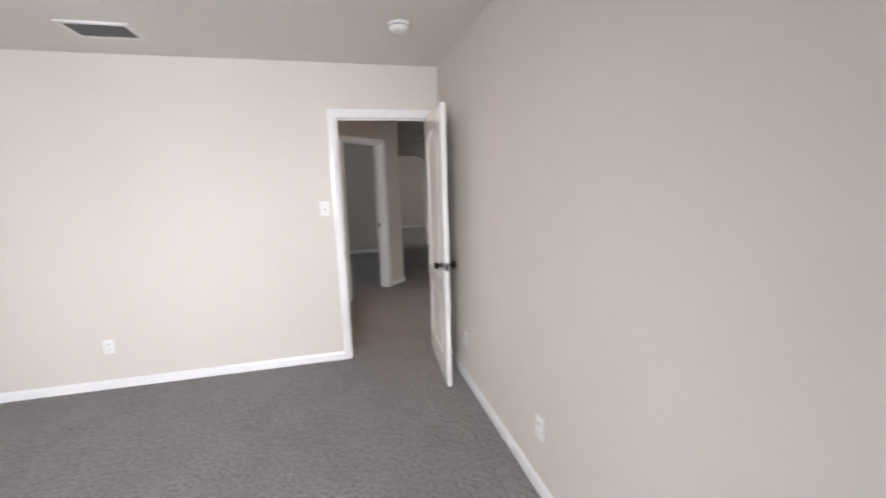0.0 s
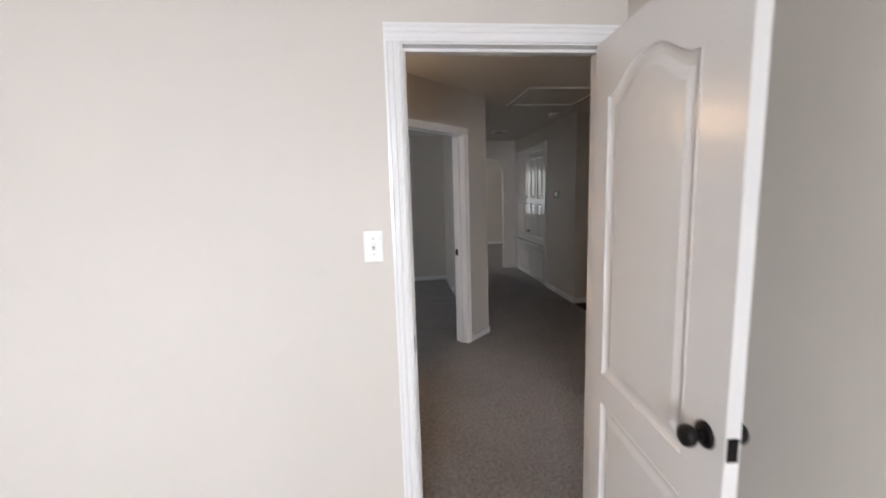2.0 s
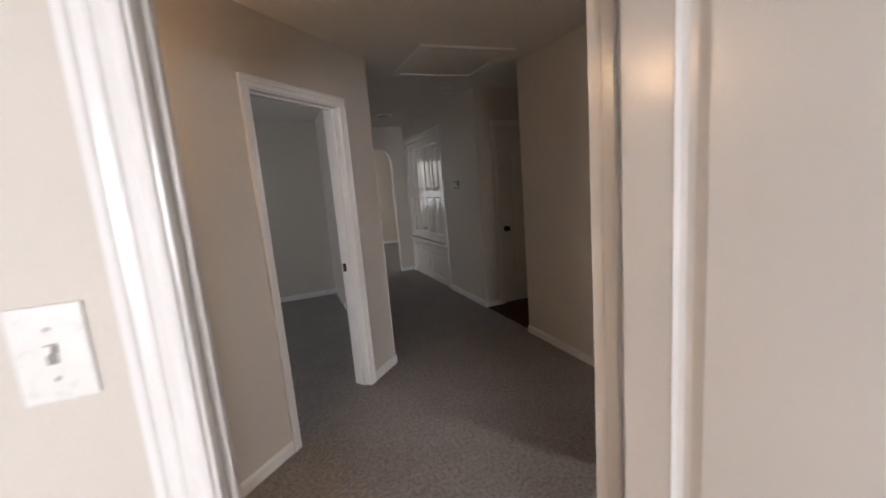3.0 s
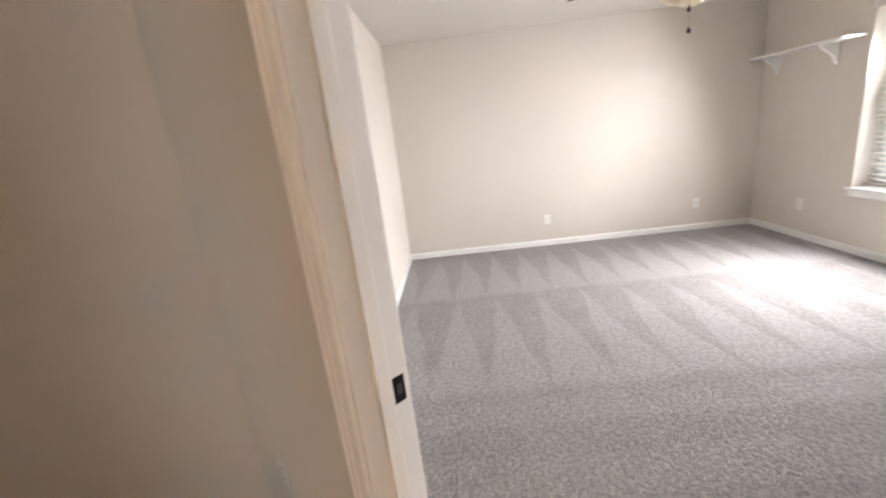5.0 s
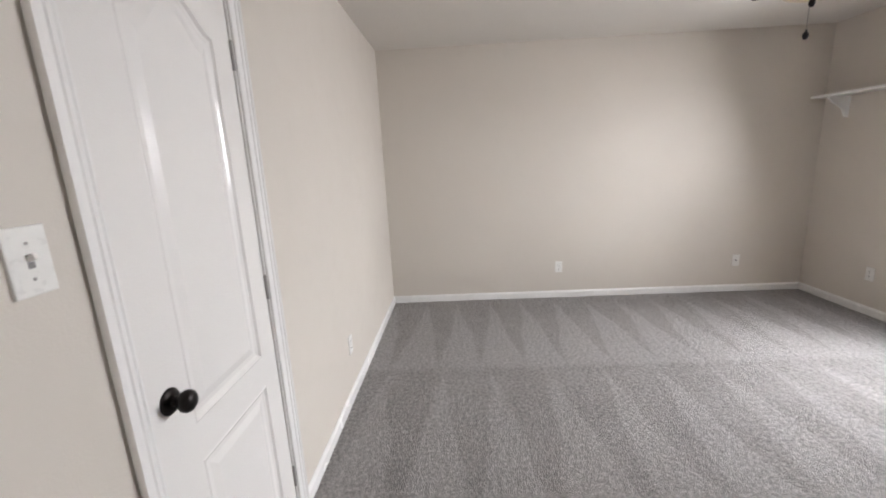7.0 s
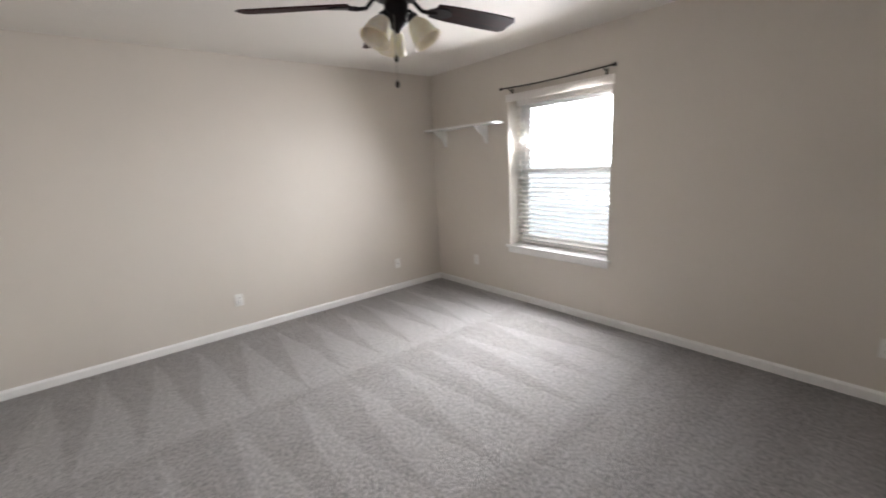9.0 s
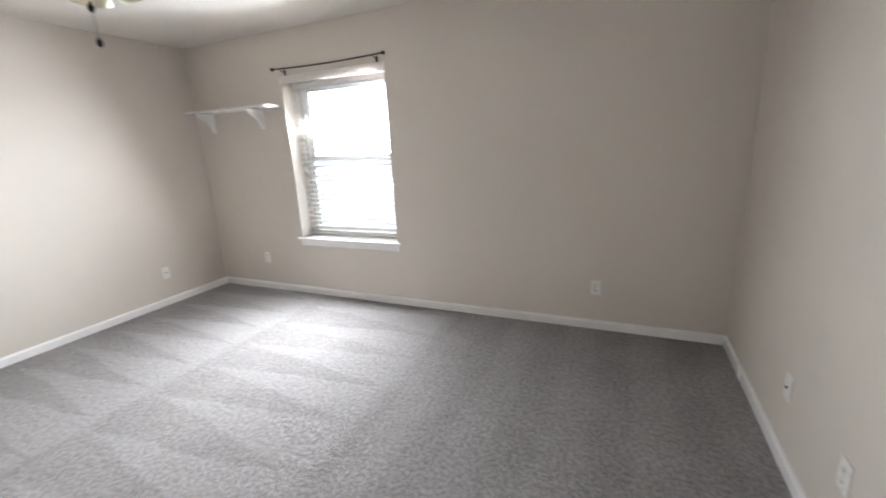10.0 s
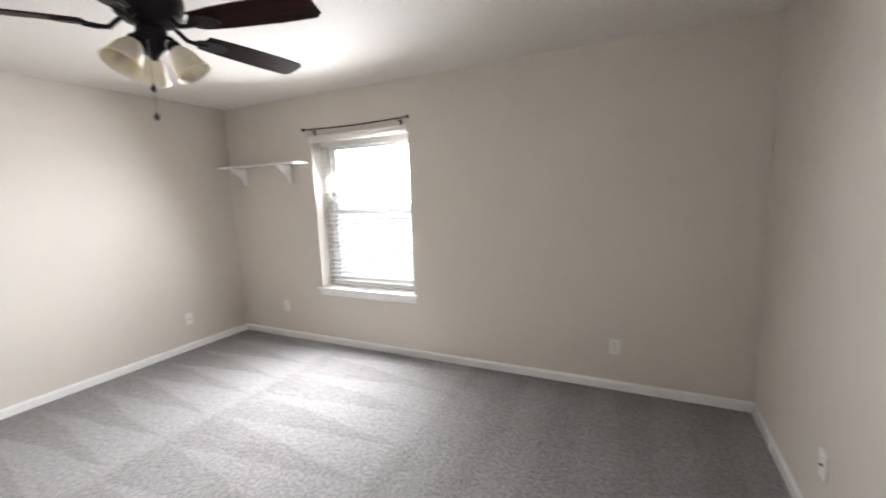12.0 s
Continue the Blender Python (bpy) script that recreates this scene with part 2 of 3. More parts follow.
def frame_on(x0, y0, x1, y1):
    """The pose whose x axis runs from one plan point to the other."""
    return pose(x0, y0, 0, 0, 0, math.degrees(math.atan2(y1 - y0, x1 - x0)))


# ---- walls ----


def wall(name, m, length, thick, openings=(), label="painted plasterboard wall in warm greige", z1=H):
    """A wall from x = 0 to length, y = 0 to thick, with openings (x0, x1, z0, z1) right through it."""
    us = sorted({0.0, length, *(v for o in openings for v in o[:2])})
    zs = sorted({0.0, z1, *(v for o in openings for v in o[2:])})

    def solid(i, j):
        if not (0 <= i < len(us) - 1 and 0 <= j < len(zs) - 1):
            return False
        u, z = (us[i] + us[i + 1]) / 2, (zs[j] + zs[j + 1]) / 2
        return not any(a < u < b and c < z < d for a, b, c, d in openings)

    bm = bmesh.new()

    def quad(*co):
        bm.faces.new([bm.verts.new(c) for c in co])

    for i in range(len(us) - 1):
        for j in range(len(zs) - 1):
            if not solid(i, j):
                continue
            a, b, c, d = us[i], us[i + 1], zs[j], zs[j + 1]
            quad((a, 0, c), (b, 0, c), (b, 0, d), (a, 0, d))
            quad((b, thick, c), (a, thick, c), (a, thick, d), (b, thick, d))
            if not solid(i - 1, j):
                quad((a, thick, c), (a, 0, c), (a, 0, d), (a, thick, d))
            if not solid(i + 1, j):
                quad((b, 0, c), (b, thick, c), (b, thick, d), (b, 0, d))
            if not solid(i, j - 1):
                quad((a, thick, c), (b, thick, c), (b, 0, c), (a, 0, c))
            if not solid(i, j + 1):
                quad((a, 0, d), (b, 0, d), (b, thick, d), (a, thick, d))
    bmesh.ops.remove_doubles(bm, verts=bm.verts, dist=1e-5)
    ob = part(name, bm, WALL)
    ob.matrix_world = m
    return tagged(ob, label, "wall", kind="structure")


DH = 2.03                       # door height
RO = 0.02                       # lining thickness round an opening
R2 = math.sqrt(0.5)


def door_gap(a, b):
    return (a - RO, b + RO, 0.0, DH + RO)


def on_diagonal(u, c):
    """The plan point at u along the north-east diagonal x - y = c."""
    return ((u / R2 + c) / 2, (u / R2 - c) / 2)


# bedroom a, where the walk begins
A_W, A_S = -4.7, -5.0
wall("wall_a_north", pose(A_W - 0.12, 0, 0), 4.82, 0.12, [door_gap(4.82 - 0.84, 4.82 - 0.08)])
wall("wall_a_east", pose(0, 0.12, 0, 0, 0, -90), 5.26, 0.095, label="painted plasterboard wall between the two bedrooms")
wall("wall_a_south", pose(A_W - 0.12, A_S - 0.14, 0), 4.82, 0.14, [(2.07, 3.57, 0.7, 2.0)])
wall("wall_a_west", pose(A_W, A_S, 0, 0, 0, 90), 5.0, 0.12)
# bedroom b, entered through its cut-off corner
B_W, B_E, B_S, B_N = 0.095, 4.862, -2.935, 1.157
U0, U1 = 0.05, 1.93             # the slanting wall
DU0, DU1 = 0.222, 0.998          # its doorway
x0, y0 = on_diagonal(U0, 0.12)
wall("wall_b_slanted", pose(x0, y0, 0, 0, 0, 45), U1 - U0, 0.12, [door_gap(DU0 - U0, DU1 - U0)], "slanting plasterboard wall with the bedroom doorway")
CL0, CL1 = 1.61, 2.22           # closet doorway
wall("wall_b_north", pose(1.25, B_N, 0), B_E + 0.12 - 1.25, 0.12, [door_gap(CL0 - 1.25, CL1 - 1.25)])
wall("wall_b_east", pose(B_E + 0.12, B_S, 0, 0, 0, 90), B_N - B_S, 0.12)
WX0, WX1, WZ0, WZ1 = 2.60, 3.67, 0.582, 2.022
wall("wall_b_south", pose(B_W, B_S - 0.27, 0), B_E + 0.12 - B_W, 0.27, [(WX0 - B_W, WX1 - B_W, WZ0, WZ1)])
# hall
wall("wall_hall_east", pose(1.465, 1.385, 0, 0, 0, 90), 1.215, 0.12)
wall("wall_recess_south", pose(1.465, 2.48, 0), 2.6, 0.12)
RD0, RD1 = 1.62, 2.33           # door in the recess
wall("wall_recess_north", pose(1.49, 3.50, 0), 2.6, 0.12, [door_gap(RD0 - 1.49, RD1 - 1.49)])
wall("wall_recess_end", pose(4.1, 2.48, 0, 0, 0, 90), 1.14, 0.12)
wall("wall_hall_cabinet", pose(1.49, 3.50, 0, 0, 0, 90), 2.82, 0.12, [(4.60 - 3.50, 6.06 - 3.50, 0.0, 2.12)])
CW = 1.867                      # corner of the slanting wall of bedroom c
C_D0, C_D1 = 0.737, 1.477
xc, yc = on_diagonal(-1.55, -2.60)
wall("wall_c_slanted", pose(xc, yc, 0, 0, 0, 45), CW + 1.55, 0.12, [door_gap(C_D0 + 1.55, C_D1 + 1.55)], "slanting plasterboard wall with a cased doorway")
wall("wall_hall_west", pose(0.03, 2.63, 0, 0, 0, 90), 3.57, 0.13)
# bedroom c and the room beyond the arch
wall("wall_c_north", pose(-3.62, 5.43, 0), 3.52, 0.12)
wall("wall_c_west", pose(-3.62, 0.12, 0, 0, 0, 90), 5.43, 0.12, [(2.98, 4.08, 0.65, 2.0)])
D_N = 9.9
wall("wall_living_north", pose(-2.1, D_N, 0), 5.2, 0.12, [(0.85, 2.45, 0.75, 2.1)])
wall("wall_living_east", pose(3.12, 6.32, 0, 0, 0, 90), D_N - 6.32, 0.12)
# opening in the next wall is added to carry the unseen side light
wall("wall_living_west", pose(-1.98, 6.2, 0, 0, 0, 90), D_N - 6.2, 0.12, [(1.65, 3.15, 0.75, 2.05)])
wall("wall_living_south_west", pose(-2.1, 6.2, 0), 2.0, 0.12)
wall("wall_living_south_east", pose(1.49, 6.2, 0), 1.63, 0.12)


def arch_wall():
    """Hall's end wall with a round-shouldered opening."""
    a0, a1, top, r = 0.22, 1.135, 2.10, 0.24
    pts = [(-0.1, 0), (a0, 0), (a0, top - r)]
    pts += [(a0 + r - r * math.cos(t), top - r + r * math.sin(t)) for t in [i * math.pi / 16 for i in range(1, 9)]]
    pts += [(a1 - r + r * math.sin(t), top - r + r * math.cos(t)) for t in [i * math.pi / 16 for i in range(0, 9)]]
    pts += [(a1, 0), (1.37, 0), (1.37, H), (-0.1, H)]
    ob = part("wall_hall_north", prism(pts, 6.2, 6.32), WALL)
    tagged(ob, "plasterboard end wall with a round-shouldered archway", "wall", kind="structure")


arch_wall()

tagged(part("floor", prism([(-5.0, -5.2), (0.08, -5.2), (0.08, -3.19), (5.1, -3.19), (5.1, 10.2), (-5.0, 10.2)], -0.08, 0.0, "z"), CARPET), "grey-taupe cut-pile carpet with vacuum marks", "carpet floor", kind="structure")
# slab overhangs outside bedroom b: an unseen eave added to keep sun off its window
tagged(part("ceiling", box((-5.0, -5.2, H), (5.1, 10.2, H + 0.1)), CEIL), "off-white textured plasterboard ceiling", "ceiling", kind="structure")
tagged(part("ground", box((-120, -120, -0.5), (120, 120, -0.3)), plain("pale_ground", (0.33, 0.35, 0.37), 0.9, 0, 3, 0.3)), "pale dry ground outside the house", "ground", kind="structure")

GLOW, glow_nt, glow_b = material("hazy_sky", 1.0)
glow_b.inputs["Emission Color"].default_value, glow_b.inputs["Emission Strength"].default_value = (0.90, 0.97, 1.0, 1), 10.0
tagged(part("backdrop", box((-60, -60.2, -0.3), (70, -60, 40)), GLOW), "pale bright haze beyond the window", "backdrop", kind="structure")

# ---- trim ----
BASE_PROFILE = [(0, 0), (-0.014, 0), (-0.014, 0.052), (-0.011, 0.060), (-0.006, 0.065), (-0.004, 0.070), (0, 0.070)]


def baseboard(x0, y0, x1, y1):
    """Skirting along a wall face: the room lies to the right of the way from the first point to the second."""
    length = math.hypot(x1 - x0, y1 - y0)
    ob = part("baseboard", prism(BASE_PROFILE, 0, length, "x"), TRIM)
    ob.matrix_world = frame_on(x0, y0, x1, y1)
    return tagged(ob, "white painted wooden baseboard along the wall", "baseboard", kind="structure")


CASE_W = 0.060
CASE_PROFILE = [(0, 0), (CASE_W, 0), (CASE_W, 0.017), (CASE_W - 0.010, 0.018), (CASE_W - 0.014, 0.013), (CASE_W - 0.026, 0.0125),
                (CASE_W - 0.030, 0.0155), (CASE_W - 0.034, 0.0115), (0.014, 0.009), (0.009, 0.0115), (0.003, 0.010), (0, 0.007)]


def door_frame(m, w, thick, stop_y, strike_side=None, strike_y=0.02, strike_z=0.915, label="white enamelled door casing and jamb"):
    """Lining, stops and casings of a doorway x = 0 to w in a wall y = 0 to thick."""
    t = thing("door_frame", label, "door frame", m, "structure")
    e = 0.003
    part("jamb", box((-RO + 0.001, -e, 0), (0, thick + e, DH), 0.002), CASE, t)
    part("jamb", box((w, -e, 0), (w + RO - 0.001, thick + e, DH), 0.002), CASE, t)
    part("head_jamb", box((-RO + 0.001, -e, DH), (w + RO - 0.001, thick + e, DH + RO - 0.001), 0.002), CASE, t)
    for a, b in ((0.0, 0.011), (w - 0.011, w)):
        part("door_stop", box((a, stop_y, 0), (b, stop_y + 0.034, DH - 0.011), 0.003), CASE, t)
    part("door_stop", box((0, stop_y, DH - 0.011), (w, stop_y + 0.034, DH), 0.003), CASE, t)
    rv = 0.006
    for face, s in ((-e, -1), (thick + e, 1)):
        prof = [(a, face + s * b) for a, b in CASE_PROFILE]
        left = prism([(-rv - a, b) for a, b in prof], 0, DH + rv, "z")
        right = prism([(w + rv + a, b) for a, b in prof], 0, DH + rv, "z")
        head = prism([(b, DH + rv + a) for a, b in prof], -rv - CASE_W, w + rv + CASE_W, "x")
        for bm in (left, right):
            part("casing", bm, CASE, t)
        part("head_casing", head, CASE, t)
    if strike_side is not None:
        sx = 0.0 if strike_side == 0 else w
        s = 1 if strike_side == 0 else -1
        plate = box((min(sx, sx + s * 0.002), strike_y - 0.014, strike_z - 0.03), (max(sx, sx + s * 0.002), strike_y + 0.014, strike_z + 0.03))
        sp_ = part("strike_plate", plate, BRONZE, t, "dark bronze strike plate")
        hole = box((min(sx + s * 0.002, sx + s * 0.003), strike_y - 0.006, strike_z - 0.012), (max(sx + s * 0.002, sx + s * 0.003), strike_y + 0.006, strike_z + 0.012))
        part("latch_hole", hole, SLOT, sp_)
    return t


def panel_outline(x0, x1, z0, z1, rise, inset, n=14):
    """Outline of a door panel; the top swells up in the middle by rise."""
    x0, x1, z0, z1 = x0 + inset, x1 - inset, z0 + inset, z1 - inset
    if rise == 0:
        return [(x0, z0), (x1, z0), (x1, z1), (x0, z1)]
    pts = [(x0, z0), (x1, z0)]
    for i in range(n + 1):
        s = 1 - i / n
        k = min(1, max(0, (0.5 - abs(s - 0.5)) / 0.42))
        pts.append((x0 + (x1 - x0) * s, z1 - rise + rise * (0.5 - 0.5 * math.cos(math.pi * k))))
    return pts


def moulded_slab(w, h, t, panels):
    """A moulded door leaf: rails and stiles round sunk, raised panels on both faces."""
    bm = bmesh.new()
    for s in (1, -1):
        y = s * t / 2
        outer = [bm.verts.new((a, y, b)) for a, b in ((0, 0.012), (w, 0.012), (w, h), (0, h))]
        edges = [bm.edges.new((outer[i], outer[(i + 1) % 4])) for i in range(4)]
        tops = []
        for p in panels:
            loop = [bm.verts.new((a, y, b)) for a, b in panel_outline(*p, 0)]
            n = len(loop)
            edges += [bm.edges.new((loop[i], loop[(i + 1) % n])) for i in range(n)]
            tops.append(loop)
        bmesh.ops.triangle_fill(bm, edges=edges, use_beauty=True)
        for p, loop in zip(panels, tops):
            n = len(loop)
            for inset, depth in ((0.004, -0.002), (0.010, 0.005), (0.020, 0.009), (0.034, 0.009), (0.060, 0.003)):
                nxt = [bm.verts.new((a, y - s * depth, b)) for a, b in panel_outline(*p, inset)]
                for i in range(n):
                    bm.faces.new((loop[i], loop[(i + 1) % n], nxt[(i + 1) % n], nxt[i]))
                loop = nxt
            bm.faces.new(loop)
    for a, b in (((0, 0.012), (w, 0.012)), ((w, 0.012), (w, h)), ((w, h), (0, h)), ((0, h), (0, 0.012))):
        bm.faces.new([bm.verts.new(c) for c in ((a[0], -t / 2, a[1]), (b[0], -t / 2, b[1]), (b[0], t / 2, b[1]), (a[0], t / 2, a[1]))])
    bmesh.ops.remove_doubles(bm, verts=bm.verts, dist=1e-5)
    return bm


KNOB_PROFILE = [(0.0, 0.002), (0.013, 0.002), (0.0125, 0.012), (0.0105, 0.020), (0.013, 0.026), (0.021, 0.031), (0.0265, 0.039),
                (0.0275, 0.047), (0.0245, 0.055), (0.017, 0.061), (0.007, 0.0635), (0, 0.064)]
ROSE_PROFILE = [(0.0, 0.0), (0.033, 0.0), (0.033, 0.003), (0.030, 0.007), (0.022, 0.010), (0.014, 0.012), (0, 0.012)]


def door(name, w, m, label, hinge_face=1, knob_z=0.912, knobs=(1, -1)):
    """A two-panel door: hinged at x = 0, its latch at x = w, its faces to +y and -y."""
    t = 0.035
    d = thing(name, label, "door", m, "structure")
    sx = min(0.110, w * 0.16)
    slab = part("leaf", moulded_slab(w, DH - 0.006, t, [(sx, w - sx - 0.04, 0.20, 0.685, 0.0), (sx, w - sx - 0.04, 0.795, 1.905, 0.08)]), DOOR, d)
    for s in knobs:
        turn = Matrix.Translation((w - 0.065, s * t / 2, knob_z)) @ pose(0, 0, 0, -90 * s)
        k = part("knob", lathe(KNOB_PROFILE, 32, m=turn), BRONZE, d, "dark oil-rubbed bronze knob", True)
        part("rosette", lathe(ROSE_PROFILE, 32, m=turn), BRONZE, k, smooth=True)
    part("latch_plate", box((w - 0.001, -0.013, knob_z - 0.029), (w + 0.0015, 0.013, knob_z + 0.029)), BRONZE, d, "dark latch plate")
    for z in (0.22, 1.02, 1.80):
        bm = lathe([(0, 0), (0.0055, 0), (0.0055, 0.088), (0.003, 0.092), (0, 0.092)], 12, m=Matrix.Translation((-0.003, hinge_face * (t / 2 + 0.004), z - 0.045)))
        part("hinge", bm, STEEL, d, "dull steel butt hinge")
    return d


# doorway of bedroom a, its leaf swung open towards the side wall
door_frame(pose(-0.84, 0, 0), 0.76, 0.12, 0.040, 0, 0.019)
A_OPEN = math.degrees(math.atan2(-0.760, -0.052))
door("door_1", 0.756, pose(-0.088, -0.012, 0, 0, 0, A_OPEN) @ pose(0, -0.0175, 0), "open white two-panel moulded door with dark bronze knobs", 1)
# doorway of bedroom b
bx, by = on_diagonal(DU0, 0.12)
door_frame(pose(bx, by, 0, 0, 0, 45), DU1 - DU0, 0.12, 0.042, 1, 0.021, 0.937)
B_OPEN = math.degrees(math.atan2(-0.76, -0.012))
door("door_2", 0.758, pose(bx + 0.012, by - 0.012, 0, 0, 0, B_OPEN) @ pose(0, -0.0175, 0), "open white two-panel moulded door folded back beside the wall", 1, 0.912)
# closet
door_frame(pose(CL0, B_N, 0), CL1 - CL0, 0.12, 0.042, 0, 0.021)
door("door_3", CL1 - CL0 - 0.008, pose(CL1 - 0.004, B_N + 0.0195, 0, 0, 0, 180), "closed narrow white two-panel closet door", 1, 0.907)
# recess and bedroom c
door_frame(pose(RD0, 3.50, 0), RD1 - RD0, 0.12, 0.060, 0, 0.03)
door("door_4", RD1 - RD0 - 0.008, pose(RD1 - 0.004, 3.5325, 0, 0, 0, 180), "closed white door in the dark hall recess", 1, 0.885)
cx, cy = on_diagonal(C_D0, -2.60)
door_frame(pose(cx, cy, 0, 0, 0, 45), C_D1 - C_D0, 0.12, 0.042, 1, 0.10)

cs = CASE_W + 0.007             # casing's outer edge from the opening
baseboard(A_W, 0, -0.84 - cs, 0)
baseboard(0, 0, 0, A_S)
baseboard(0, A_S, A_W, A_S)
baseboard(A_W, A_S, A_W, 0)


def diagonal_base(u0, u1, c, flip):
    a, b = on_diagonal(u0, c), on_diagonal(u1, c)
    baseboard(*(b + a if flip else a + b))


diagonal_base(DU1 + cs, 1.66, 0.12, False)
diagonal_base(DU1 + cs, 1.923, -0.05, True)
diagonal_base(-1.5, C_D0 - cs, -2.60, False)
diagonal_base(C_D1 + cs, CW, -2.60, False)
baseboard(1.277, B_N, CL0 - cs, B_N)
baseboard(CL1 + cs, B_N, B_E, B_N)
baseboard(B_E, B_N, B_E, B_S)
baseboard(B_E, B_S, B_W, B_S)
baseboard(B_W, B_S, B_W, 0.0)
baseboard(1.345, 2.60, 1.345, 1.385)
baseboard(1.37, 4.53, 1.37, 3.50)
baseboard(1.37, 3.50, RD0 - cs, 3.50)
baseboard(1.37, 6.20, 1.37, 6.14)
baseboard(1.135, 6.20, 1.37, 6.20)
baseboard(0.03, 2.63, 0.03, 6.20)
baseboard(-0.10, 5.43, -0.10, 2.7)
baseboard(-3.5, 5.43, -0.10, 5.43)
baseboard(-0.84 - cs, 0.12, -2.4, 0.12)
baseboard(-1.98, D_N, 3.0, D_N)
baseboard(3.0, D_N, 3.0, 6.32)

# ---- windows ----


def window(name, x0, x1, z0, z1, m, label, deep=0.0):
    """A single-hung vinyl window in an opening; y = 0 is the room's wall face and the outside lies at -y."""
    wdw = thing(name, label, "window", m, "structure")
    f, yb, yf = 0.045, -0.15 - deep, -0.085 - deep
    fr = box((x0, yb, z0), (x0 + f, yf, z1), 0.004)
    box((x1 - f, yb, z0), (x1, yf, z1), 0.004, fr)
    box((x0 + f, yb, z1 - f), (x1 - f, yf, z1), 0.004, fr)
    box((x0 + f, yb, z0), (x1 - f, yf, z0 + f), 0.004, fr)
    part("window_frame", fr, VINYL, wdw)
    zm = z0 + (z1 - z0) * 0.52
    for lo, hi, y in ((z0 + f, zm + 0.02, -0.105 - deep), (zm - 0.02, z1 - f, -0.130 - deep)):
        a, b, r = x0 + f, x1 - f, 0.035
        s = box((a, y - 0.012, lo), (a + r, y + 0.012, hi), 0.003)
        box((b - r, y - 0.012, lo), (b, y + 0.012, hi), 0.003, s)
        box((a + r, y - 0.012, lo), (b - r, y + 0.012, lo + r), 0.003, s)
        box((a + r, y - 0.012, hi - r), (b - r, y + 0.012, hi), 0.003, s)
        sash = part("sash", s, VINYL, wdw)
        pane = part("pane", box((a + r - 0.002, y - 0.002, lo + r - 0.002), (b - r + 0.002, y + 0.002, hi - r + 0.002)), GLASS, sash)
        pane.visible_shadow = False
    return wdw


w1 = window("window_1", WX0, WX1, WZ0, WZ1, pose(0, B_S, 0), "white single-hung window behind a slatted blind", 0.11)
sill = box((WX0 + 0.001, -0.195, WZ0 - 0.021), (WX1 - 0.001, 0.0, WZ0 + 0.001))
box((WX0 - 0.035, -0.001, WZ0 - 0.022), (WX1 + 0.035, 0.038, WZ0 + 0.002), 0.006, sill)
part("window_sill", sill, TRIM, w1)
part("apron", prism([(0, 0.0), (0.012, 0.0), (0.016, 0.008), (0.016, 0.045), (0.012, 0.055), (0, 0.055)], WX0 - 0.01, WX1 + 0.01, "x", m=Matrix.Translation((0, 0, WZ0 - 0.078))), TRIM, w1)
window("window_2", -2.75, -1.25, 0.7, 2.0, pose(0, A_S, 0), "white single-hung bedroom window")
window("window_3", 3.10, 4.20, 0.65, 2.0, pose(-3.62 + 0.0, 0, 0, 0, 0, -90) @ pose(-7.3, 0, 0), "white single-hung bedroom window")
window("window_4", -0.35, 1.25, 0.75, 2.1, pose(0, D_N, 0, 0, 0, 180), "white single-hung living room window out of direct view")


def blind():
    t = thing("window_blind", "white two-inch slatted blind, lowered with its slats open", "blind", pose(0, B_S, 0))
    a, b = WX0 + 0.012, WX1 - 0.012
    part("valance", prism([(0.002, WZ1 - 0.025), (0.018, WZ1 - 0.025), (0.024, WZ1 - 0.027), (0.022, WZ1 - 0.015), (0.024, WZ1 + 0.025), (0.030, WZ1 + 0.040), (0.002, WZ1 + 0.040)], WX0 - 0.012, WX1 + 0.012, "x"), SLAT, t)
    part("headrail", box((a, -0.160, WZ1 - 0.055), (b, -0.108, WZ1 - 0.008), 0.003), SLAT, t)
    n = 30
    prof = [(-0.025, -0.0014), (-0.012, 0.0008), (0, 0.0016), (0.012, 0.0008), (0.025, -0.0014), (0.025, 0.0012), (0.012, 0.0034), (0, 0.0042), (-0.012, 0.0034), (-0.025, 0.0012)]
    shared = mesh_of("slat", prism(prof, a, b, "x", m=pose(0, 0, 0, -8)), SLAT)
    for i in range(n):
        s = new("slat", shared)
        s.parent = t
        s.location = (0, -0.134, WZ0 + 0.055 + i * 0.0445)
        s.rotation_euler = (radians(random.uniform(-2.0, 2.0)), 0, 0)
    part("bottom_rail", box((a, -0.158, WZ0 + 0.006), (b, -0.110, WZ0 + 0.026), 0.005), SLAT, t)
    for x in (a + 0.13, (a + b) / 2, b - 0.13):
        for y in (-0.161, -0.1065):
            part("ladder_cord", tube([(x, y, WZ0 + 0.02), (x, y, WZ1 - 0.04)], 0.0011, 5), CORD, t)
    part("tilt_wand", tube([(b - 0.06, -0.096, WZ1 - 0.05), (b - 0.062, -0.094, 1.2)], 0.004, 8), SLAT, t)
    part("lift_cord", tube([(a + 0.07, -0.096, WZ1 - 0.05), (a + 0.07, -0.095, 0.95)], 0.0015, 5), CORD, t)


blind()


